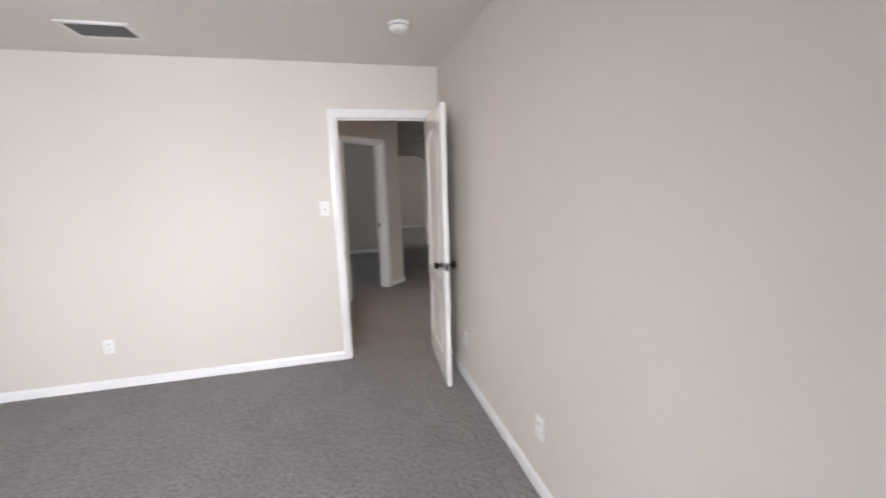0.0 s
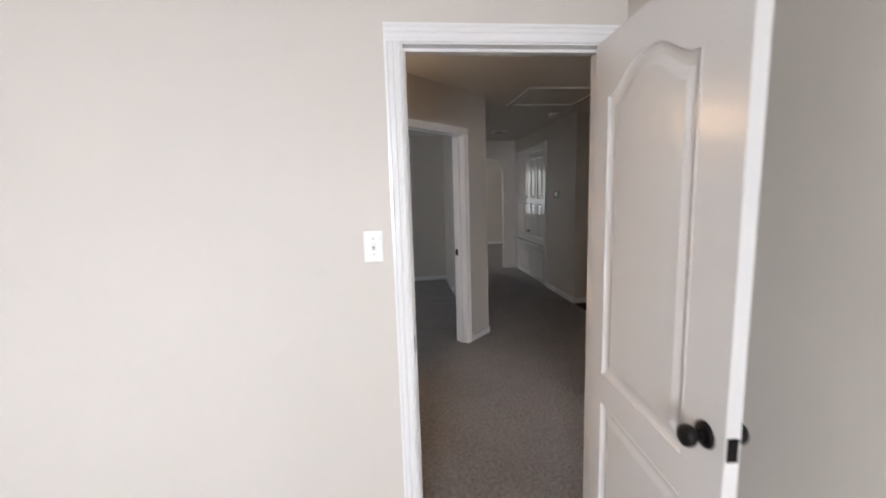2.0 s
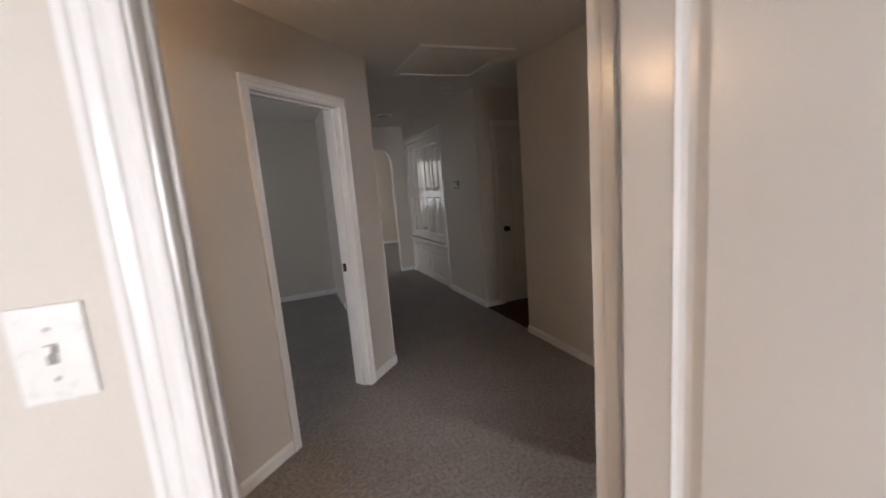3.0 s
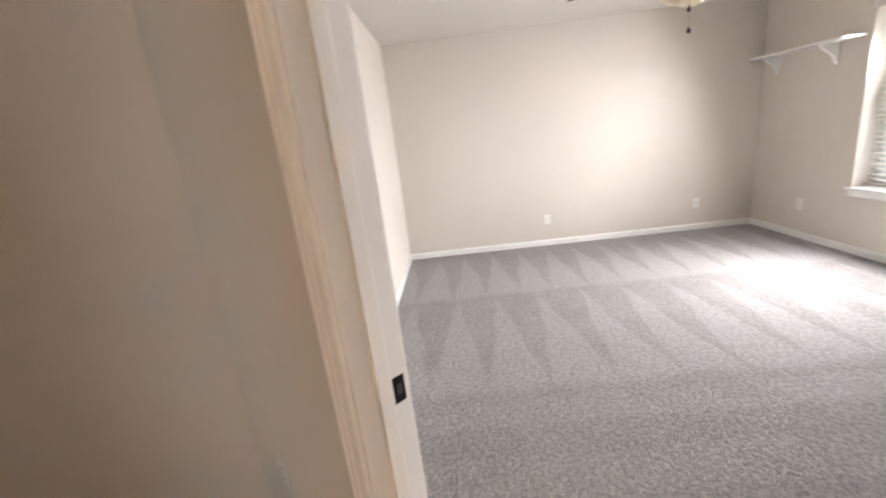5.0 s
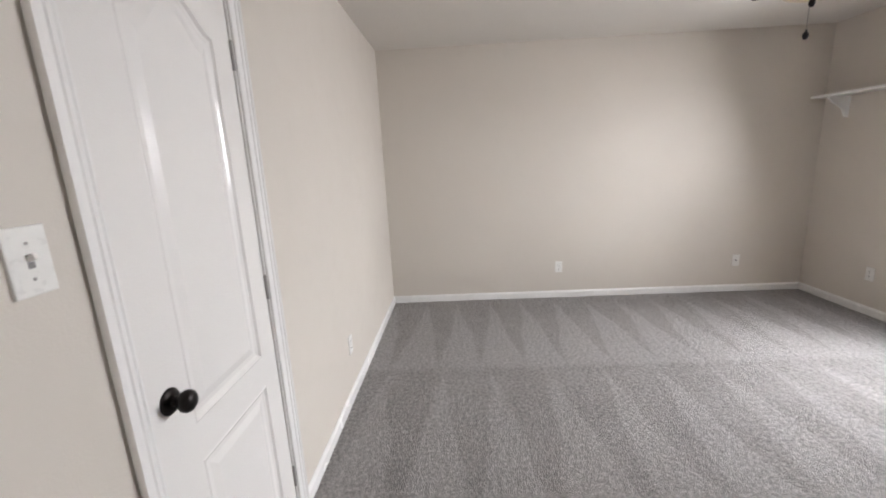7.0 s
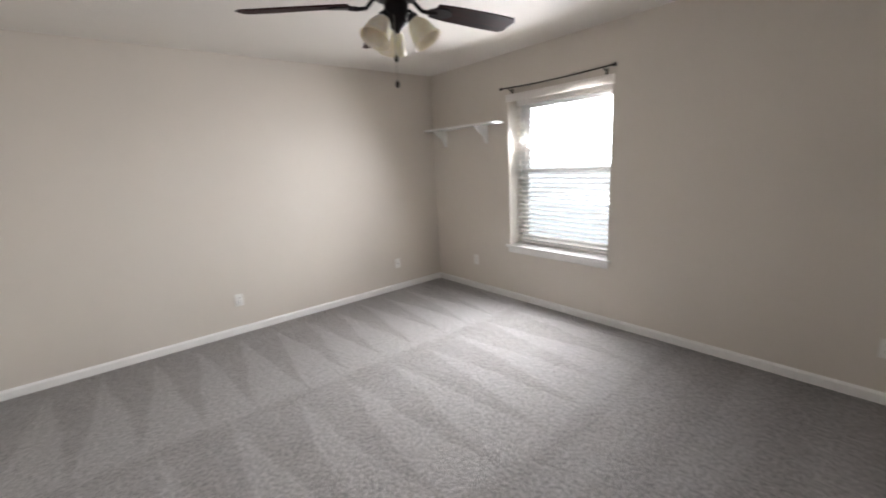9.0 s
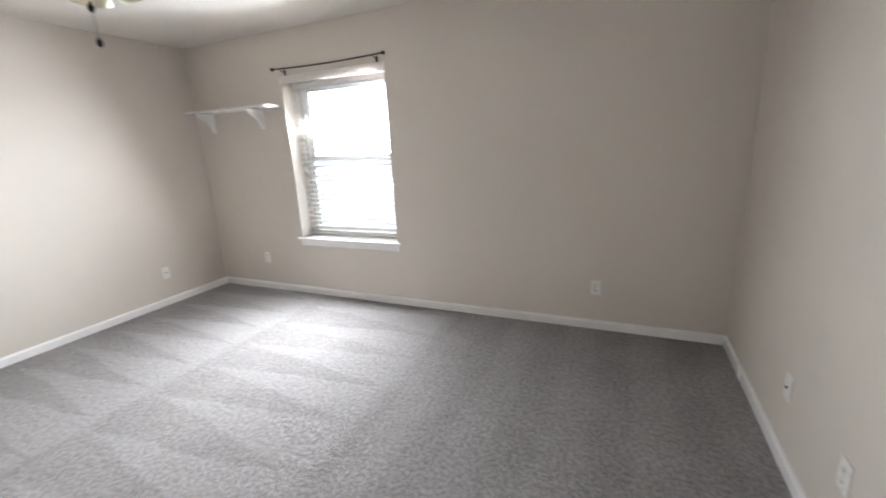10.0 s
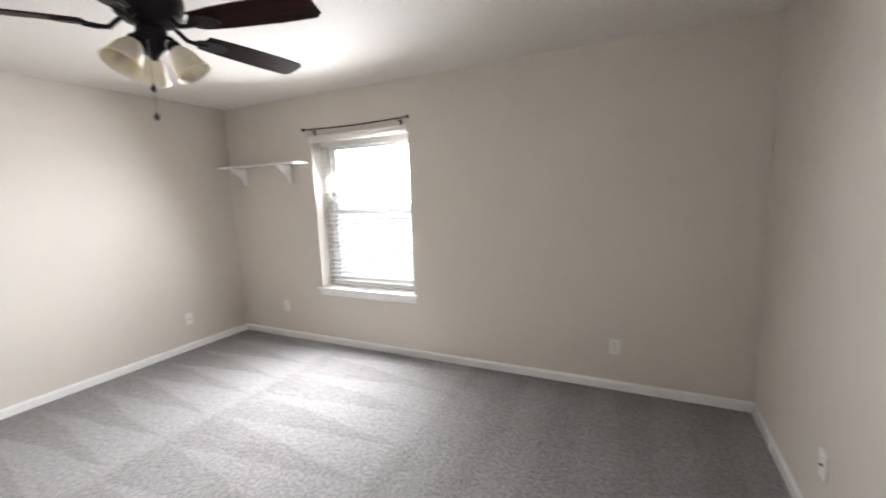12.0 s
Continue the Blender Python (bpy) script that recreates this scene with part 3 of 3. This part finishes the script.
def curtain_rod():
    t = thing("curtain_rod", "thin dark bronze curtain rod above the window", "curtain rod", pose(0, B_S, 0))
    x0, x1, z = 2.585, 3.685, 2.120
    line = [(x0 + (x1 - x0) * i / 16, 0.055, z - 0.012 * math.sin(math.pi * i / 16)) for i in range(17)]
    part("rod", tube(line, 0.0065, 12), BRONZE, t, smooth=True)
    fin = [(0, -0.002), (0.008, 0), (0.009, 0.006), (0.006, 0.010), (0.013, 0.016), (0.0165, 0.025), (0.013, 0.034), (0.005, 0.039), (0, 0.040)]
    part("finial", lathe(fin, 20, m=pose(x1, 0.055, z, 0, 90)), BRONZE, t, smooth=True)
    part("finial", lathe(fin, 20, m=pose(x0, 0.055, z, 0, -90)), BRONZE, t, smooth=True)
    for x in (x0 + 0.07, x1 - 0.07):
        bm = tube([(x, 0.001, z - 0.03), (x, 0.035, z - 0.022), (x, 0.055, z - 0.014)], 0.004, 8)
        box((x - 0.010, 0.0, z - 0.055), (x + 0.010, 0.003, z - 0.005), 0.001, bm)
        part("bracket", bm, BRONZE, t)


curtain_rod()


def wall_shelf():
    t = thing("wall_shelf", "white wooden wall shelf on two scrolled brackets", "shelf", pose(0, B_S, 0))
    x0, x1, z, d = 3.73, 4.80, 1.807, 0.185
    c = 0.05
    out = [(x0, 0.0), (x1, 0.0), (x1, d)]
    out += [(x0 + c - c * math.sin(k), d - c + c * math.cos(k)) for k in [i * math.pi / 16 for i in range(9)]]
    bm = prism(out, z, z + 0.020, "z")
    part("board", bm, TRIM, t)
    for x in (3.965, 4.625):
        prof = [(0, z - 0.002), (d - 0.008, z - 0.002), (d - 0.008, z - 0.022)]
        prof += [(0.018 + 0.150 * (1 - s) ** 1.5 + 0.008 * math.sin(s * 9), z - 0.022 - 0.155 * s) for s in [i / 12 for i in range(13)]]
        prof += [(0, z - 0.182)]
        part("bracket", prism(prof, x - 0.011, x + 0.011, "x"), TRIM, t)


wall_shelf()

# added unseen window round the living room's side light
window("added_window_5", -9.35, -7.85, 0.75, 2.05, pose(-1.98, 0, 0, 0, 0, -90), "white single-hung living room window out of direct view")

# ---- ceiling fan ----


LIFT = 0.042


def ceiling_fan():
    top = H - LIFT
    t = thing("ceiling_fan", "dark bronze ceiling fan with five mahogany blades and glass light shades", "ceiling fan", pose(2.485, -0.86, LIFT))
    part("canopy", lathe([(0, top), (0.066, top), (0.070, top - 0.012), (0.062, top - 0.035), (0.032, top - 0.052), (0.014, top - 0.056), (0, top - 0.056)], 32), FANBODY, t, smooth=True)
    part("downrod", lathe([(0.012, top - 0.05), (0.012, 2.26)], 16), FANBODY, t, smooth=True)
    part("motor", lathe([(0, 2.275), (0.035, 2.272), (0.075, 2.256), (0.108, 2.235), (0.118, 2.212), (0.118, 2.180), (0.108, 2.162), (0.112, 2.150), (0.095, 2.130), (0.062, 2.116), (0.05, 2.112), (0, 2.112)], 40), FANBODY, t, smooth=True)
    part("switch_housing", lathe([(0, 2.115), (0.046, 2.115), (0.052, 2.10), (0.052, 2.065), (0.040, 2.045), (0.046, 2.035), (0.036, 2.018), (0.018, 2.004), (0.010, 1.990), (0, 1.986)], 32), FANBODY, t, smooth=True)
    for i in range(5):
        turn = pose(0, 0, 0, 0, 0, -94 + 72 * i)
        pts = [(0.20, -0.050), (0.30, -0.060), (0.52, -0.068), (0.655, -0.066), (0.680, -0.045), (0.680, 0.045), (0.655, 0.066), (0.52, 0.068), (0.30, 0.060), (0.20, 0.050)]
        bl = part("blade", prism(pts, -0.003, 0.003, "z"), BLADE, t, "dark mahogany fan blade")
        bl.matrix_local = turn @ pose(0, 0, 2.108, -12)
        arm = tube([(0.085, 0, 0.030), (0.13, 0, -0.012), (0.17, 0, -0.014), (0.21, 0, -0.009)], 0.009, 8)
        plate = [(0.165, -0.012), (0.20, -0.035), (0.25, -0.040), (0.285, -0.024), (0.30, 0), (0.285, 0.024), (0.25, 0.040), (0.20, 0.035), (0.165, 0.012)]
        prism(plate, -0.010, -0.004, "z", arm)
        ar = part("blade_arm", arm, FANBODY, t)
        ar.matrix_local = turn @ pose(0, 0, 2.108, -12)
    shade = [(0.021, 0.0), (0.028, -0.010), (0.040, -0.026), (0.053, -0.052), (0.060, -0.082), (0.065, -0.108), (0.076, -0.127), (0.073, -0.128),
             (0.061, -0.108), (0.056, -0.082), (0.049, -0.052), (0.036, -0.026), (0.021, -0.012)]
    for k in range(3):
        az = 338 + 120 * k
        m = pose(0, 0, 0, 0, 0, az) @ pose(0.072, 0, 2.040, 0, -32)
        part("light_arm", tube([tuple(pose(0, 0, 0, 0, 0, az) @ Vector(p)) for p in ((0.035, 0, 2.07), (0.06, 0, 2.072), (0.076, 0, 2.055), (0.080, 0, 2.035))], 0.008, 8), FANBODY, t)
        part("socket", lathe([(0, 0.02), (0.016, 0.02), (0.024, 0.010), (0.026, -0.012), (0.020, -0.014), (0, -0.014)], 20, m=m), FANBODY, t, smooth=True)
        part("shade", lathe([(r * 0.9, h * 0.9) for r, h in shade], 32, m=m), SHADE, t, "cream alabaster glass tulip shade", True)
    for x, y, z0, z1 in ((0.012, 0.012, 1.776, 2.01), (-0.030, 0.037, 1.872, 2.05)):
        c = part("pull_chain", tube([(x, y, z0 + 0.02), (x, y, z1)], 0.0013, 6), STEEL, t)
        part("pull_knob", lathe([(0, z0 - 0.012), (0.006, z0 - 0.010), (0.0105, z0), (0.009, z0 + 0.009), (0.004, z0 + 0.016), (0.003, z0 + 0.022), (0, z0 + 0.022)], 16, m=Matrix.Translation((x, y, 0))), FANBODY, c, smooth=True)


ceiling_fan()

# ---- wall plates ----


def wall_outlet(m, label="white duplex wall outlet", w=0.070):
    """A plate on a wall whose face is y = 0, the room lying at -y."""
    t = thing("wall_outlet", label, "outlet", m, group="wall outlets")
    part("cover_plate", box((-w / 2, -0.006, -0.057), (w / 2, 0, 0.057), 0.003), PLASTIC, t)
    for z in (-0.020, 0.020):
        rec = part("receptacle", box((-0.017, -0.008, z - 0.014), (0.017, -0.004, z + 0.014), 0.003), PLASTIC, t)
        slots = box((-0.008, -0.0086, z - 0.003), (-0.0055, -0.0078, z + 0.007))
        box((0.0055, -0.0086, z - 0.003), (0.008, -0.0078, z + 0.006), 0, slots)
        box((-0.002, -0.0086, z - 0.010), (0.002, -0.0078, z - 0.006), 0, slots)
        part("slots", slots, SLOT, rec)
    part("screw", lathe([(0, 0.0), (0.003, 0.0), (0.0025, 0.001), (0, 0.0012)], 10, m=pose(0, -0.006, 0, 90)), STEEL, t)
    return t


def jack_plate(m, label="white wall plate with a single dark cable jack"):
    t = thing("jack_plate", label, "wall plate", m, group="wall outlets")
    part("cover_plate", box((-0.035, -0.006, -0.057), (0.035, 0, 0.057), 0.003), PLASTIC, t)
    part("jack", lathe([(0, 0), (0.006, 0), (0.005, 0.008), (0.002, 0.009), (0, 0.009)], 12, m=pose(0, -0.006, 0, 90)), BRONZE, t)


def light_switch(m, label):
    t = thing("light_switch", label, "light switch", m)
    part("cover_plate", box((-0.036, -0.006, -0.058), (0.036, 0, 0.058), 0.003), PLASTIC, t)
    part("toggle_slot", box((-0.0055, -0.0066, -0.012), (0.0055, -0.0055, 0.012)), VENTMETAL, t)
    part("toggle", box((-0.0045, -0.020, -0.004), (0.0045, -0.005, 0.006), 0.0015, m=pose(0, 0, 0.001, -18)), PLASTIC, t)
    for z in (-0.03, 0.03):
        part("screw", lathe([(0, 0), (0.003, 0), (0.0025, 0.001), (0, 0.0012)], 10, m=pose(0, -0.006, z, 90)), STEEL, t)


light_switch(pose(-0.978, 0, 1.313), "white toggle switch beside the bedroom doorway")
light_switch(pose(1.45, B_N, 1.312), "white toggle switch beside the closet door")
wall_outlet(pose(-2.632, 0, 0.336))
wall_outlet(pose(0, -1.862, 0.335, 0, 0, -90))
wall_outlet(pose(0, -0.68, 0.33, 0, 0, -90), "white wall outlet behind the open door")
wall_outlet(pose(B_E, -0.542, 0.320, 0, 0, -90))
jack_plate(pose(B_E, -2.287, 0.319, 0, 0, -90))
wall_outlet(pose(0.937, B_S, 0.328, 0, 0, 180))
wall_outlet(pose(4.19, B_S, 0.342, 0, 0, 180), "white wall outlet below the shelf")
wall_outlet(pose(B_W, -1.35, 0.342, 0, 0, 90))
jack_plate(pose(B_W, -1.86, 0.342, 0, 0, 90))
wall_outlet(pose(3.16, B_N, 0.342))
ox, oy = on_diagonal(1.63, -0.05)
wall_outlet(pose(ox, oy, 0.402, 0, 0, 225), "white wall outlet beside the slanted doorway")

# ---- ceiling fittings ----


def smoke_detector(x, y, label="round white smoke detector on the ceiling"):
    t = thing("smoke_detector", label, "smoke detector", pose(x, y, H))
    part("base", lathe([(0, 0), (0.066, 0), (0.066, -0.010), (0.060, -0.012), (0, -0.012)], 36), PLASTIC, t, smooth=True)
    part("cover", lathe([(0.056, -0.012), (0.060, -0.018), (0.060, -0.030), (0.054, -0.042), (0.040, -0.048), (0.0, -0.050)], 36), PLASTIC, t, smooth=True)
    part("sensor_grille", lathe([(0.0595, -0.016), (0.0606, -0.017), (0.0606, -0.020), (0.0595, -0.021)], 36), SLOT, t)


smoke_detector(-0.44, -0.88)
smoke_detector(1.11, 3.60, "round white smoke detector on the hall ceiling")


def ceiling_vent(x, y, w, d, label):
    t = thing("ceiling_vent", label, "vent", pose(x, y, H))
    f = 0.028
    fr = bmesh.new()
    for lo, hi in (((-w / 2, -d / 2), (w / 2, -d / 2 + f)), ((-w / 2, d / 2 - f), (w / 2, d / 2)), ((-w / 2, -d / 2 + f), (-w / 2 + f, d / 2 - f)), ((w / 2 - f, -d / 2 + f), (w / 2, d / 2 - f))):
        box((*lo, -0.012), (*hi, 0.0), 0.003, fr)
    part("frame", fr, PLASTIC, t)
    part("backing", box((-w / 2 + f, -d / 2 + f, -0.002), (w / 2 - f, d / 2 - f, 0.0)), SLOT, t)
    n = int((d - 2 * f) / 0.016)
    shared = mesh_of("slat", box((-w / 2 + f, -0.007, -0.0008), (w / 2 - f, 0.007, 0.0008), m=pose(0, 0, 0, 40)), VENTMETAL)
    for i in range(n):
        s = new("slat", shared)
        s.parent = t
        s.location = (0, -d / 2 + f + (i + 0.5) * (d - 2 * f) / n, -0.008)


ceiling_vent(-2.14, -0.50, 0.36, 0.26, "grey slatted air register in the bedroom ceiling")
ceiling_vent(0.78, 5.10, 0.20, 0.20, "small slatted air register in the hall ceiling")


def attic_hatch():
    t = thing("attic_hatch", "painted attic hatch with moulded trim in the hall ceiling", "hatch", pose(0, 0, H), "structure")
    x0, x1, y0, y1, f = 0.36, 1.14, 2.28, 3.06, 0.055
    part("hatch_panel", box((x0 + f, y0 + f, -0.008), (x1 - f, y1 - f, 0), 0.002), CEIL, t)
    for lo, hi in (((x0, y0), (x1, y0 + f)), ((x0, y1 - f), (x1, y1)), ((x0, y0 + f), (x0 + f, y1 - f)), ((x1 - f, y0 + f), (x1, y1 - f))):
        part("trim_board", box((*lo, -0.018), (*hi, 0), 0.004), CASE, t)


attic_hatch()

# ---- hall ----
floor2 = tagged(new("floor_2"), "dark brown plank floor in the hall recess", "wood floor", kind="structure")
plank = mesh_of("plank", box((0, 0, 0), (0.9, 0.124, 0.006), 0.0012), PLANK)
for r in range(9):
    for c in range(3):
        p = new("plank", plank)
        p.parent = floor2
        p.location = (1.375 + c * 0.902, 2.475 + r * 0.1255, 0.0)


def thermostat():
    t = thing("thermostat", "square thermostat with a dark screen on the hall wall", "thermostat", pose(1.37, 4.10, 1.43, 0, 0, -90))
    part("housing", box((-0.062, -0.024, -0.048), (0.062, 0, 0.048), 0.005), plain("thermostat_case", (0.22, 0.19, 0.15), 0.4), t)
    part("screen", box((-0.042, -0.0255, -0.028), (0.042, -0.023, 0.030), 0.001), SCREEN, t)


thermostat()


def built_in_cabinet():
    """Linen cabinet let into the hall wall; y = 0 is the wall face, the hall lies at -y, x runs south."""
    w, h = 1.46, 2.12
    t = thing("built_in_cabinet", "glossy white built-in linen cabinet with panelled doors and a ledge", "cabinet", pose(1.37, 6.06, 0, 0, 0, -90))
    carcass = box((0.0, 0.10, 0.0), (w, 0.118, h))
    box((0.0, 0.0, 0.0), (0.018, 0.10, h), 0, carcass)
    box((w - 0.018, 0.0, 0.0), (w, 0.10, h), 0, carcass)
    part("carcass", carcass, CAB, t)
    for lo, hi in (((-0.06, 0), (0, h)), ((w, 0), (w + 0.06, h))):
        part("casing", box((lo[0], -0.018, lo[1]), (hi[0], 0.002, hi[1]), 0.004), CAB, t)
    part("head_casing", box((-0.06, -0.020, h), (w + 0.06, 0.002, h + 0.065), 0.004), CAB, t)
    part("cornice", prism([(0.0, h + 0.065), (-0.02, h + 0.065), (-0.036, h + 0.085), (-0.036, h + 0.095), (0.0, h + 0.095)], -0.07, w + 0.07, "x"), CAB, t)
    part("ledge", box((-0.02, -0.075, 0.585), (w + 0.02, 0.10, 0.615), 0.006), CAB, t, "projecting white ledge")
    part("ledge_rail", box((0.018, -0.005, 0.52), (w - 0.018, 0.03, 0.585), 0.003), CAB, t)
    dw = (w - 0.036) / 2
    for k in range(2):
        a = 0.018 + k * dw + 0.002
        m = Matrix.Translation((a, 0.004, 0.0))
        ps = []
        for q in range(2):
            c0 = 0.07 + q * (dw - 0.07) / 2
            c1 = c0 + (dw - 0.07) / 2 - 0.07
            ps += [(c0, c1, 0.72, 1.28, 0.0), (c0, c1, 1.36, 2.02, 0.0)]
        bm = moulded_slab(dw - 0.004, h - 0.006, 0.024, ps)
        bmesh.ops.bisect_plane(bm, geom=bm.verts[:] + bm.edges[:] + bm.faces[:], plane_co=(0, 0, 0.63), plane_no=(0, 0, 1), clear_inner=True)
        bm.transform(m)
        d = part("upper_door", bm, CAB, t)
        kx = a + (dw - 0.05 if k == 0 else 0.045)
        if k == 0:
            part("pull", box((kx - 0.055, -0.032, 0.785), (kx + 0.055, -0.008, 0.815), 0.008), BRONZE, d, "dark bronze pull")
        low = moulded_slab(dw - 0.004, 0.515, 0.024, [(0.07, dw - 0.074, 0.09, 0.45, 0.0)])
        low.transform(m)
        part("lower_door", low, CAB, t)


built_in_cabinet()


def hall_wall_lamp():
    """Two-light wall lamp at the dim west end of the hall, its glow caught by the open door."""
    t = thing("wall_lamp", "bronze wall lamp with two glowing frosted glass shades", "wall lamp", pose(-1.38, 1.22, 1.95, 0, 0, 45))
    part("backplate", box((-0.17, -0.018, -0.03), (0.17, 0, 0.03), 0.006), BRONZE, t)
    glow, nt, b = material("lit_frosted_glass", 0.4)
    b.inputs["Base Color"].default_value = (0.9, 0.85, 0.75, 1)
    b.inputs["Emission Color"].default_value, b.inputs["Emission Strength"].default_value = (1.0, 0.66, 0.36, 1), 34
    bell = [(0.018, 0.0), (0.032, -0.012), (0.045, -0.04), (0.052, -0.075), (0.058, -0.10), (0.054, -0.10), (0.047, -0.075), (0.040, -0.04), (0.018, -0.008)]
    for x in (-0.10, 0.10):
        part("arm", tube([(x, -0.016, 0), (x, -0.05, 0.012), (x, -0.075, 0.045)], 0.007, 8), BRONZE, t)
        part("shade", lathe(bell, 24, m=Matrix.Translation((x, -0.078, 0.05))), glow, t, "glowing frosted glass shade", True)


hall_wall_lamp()
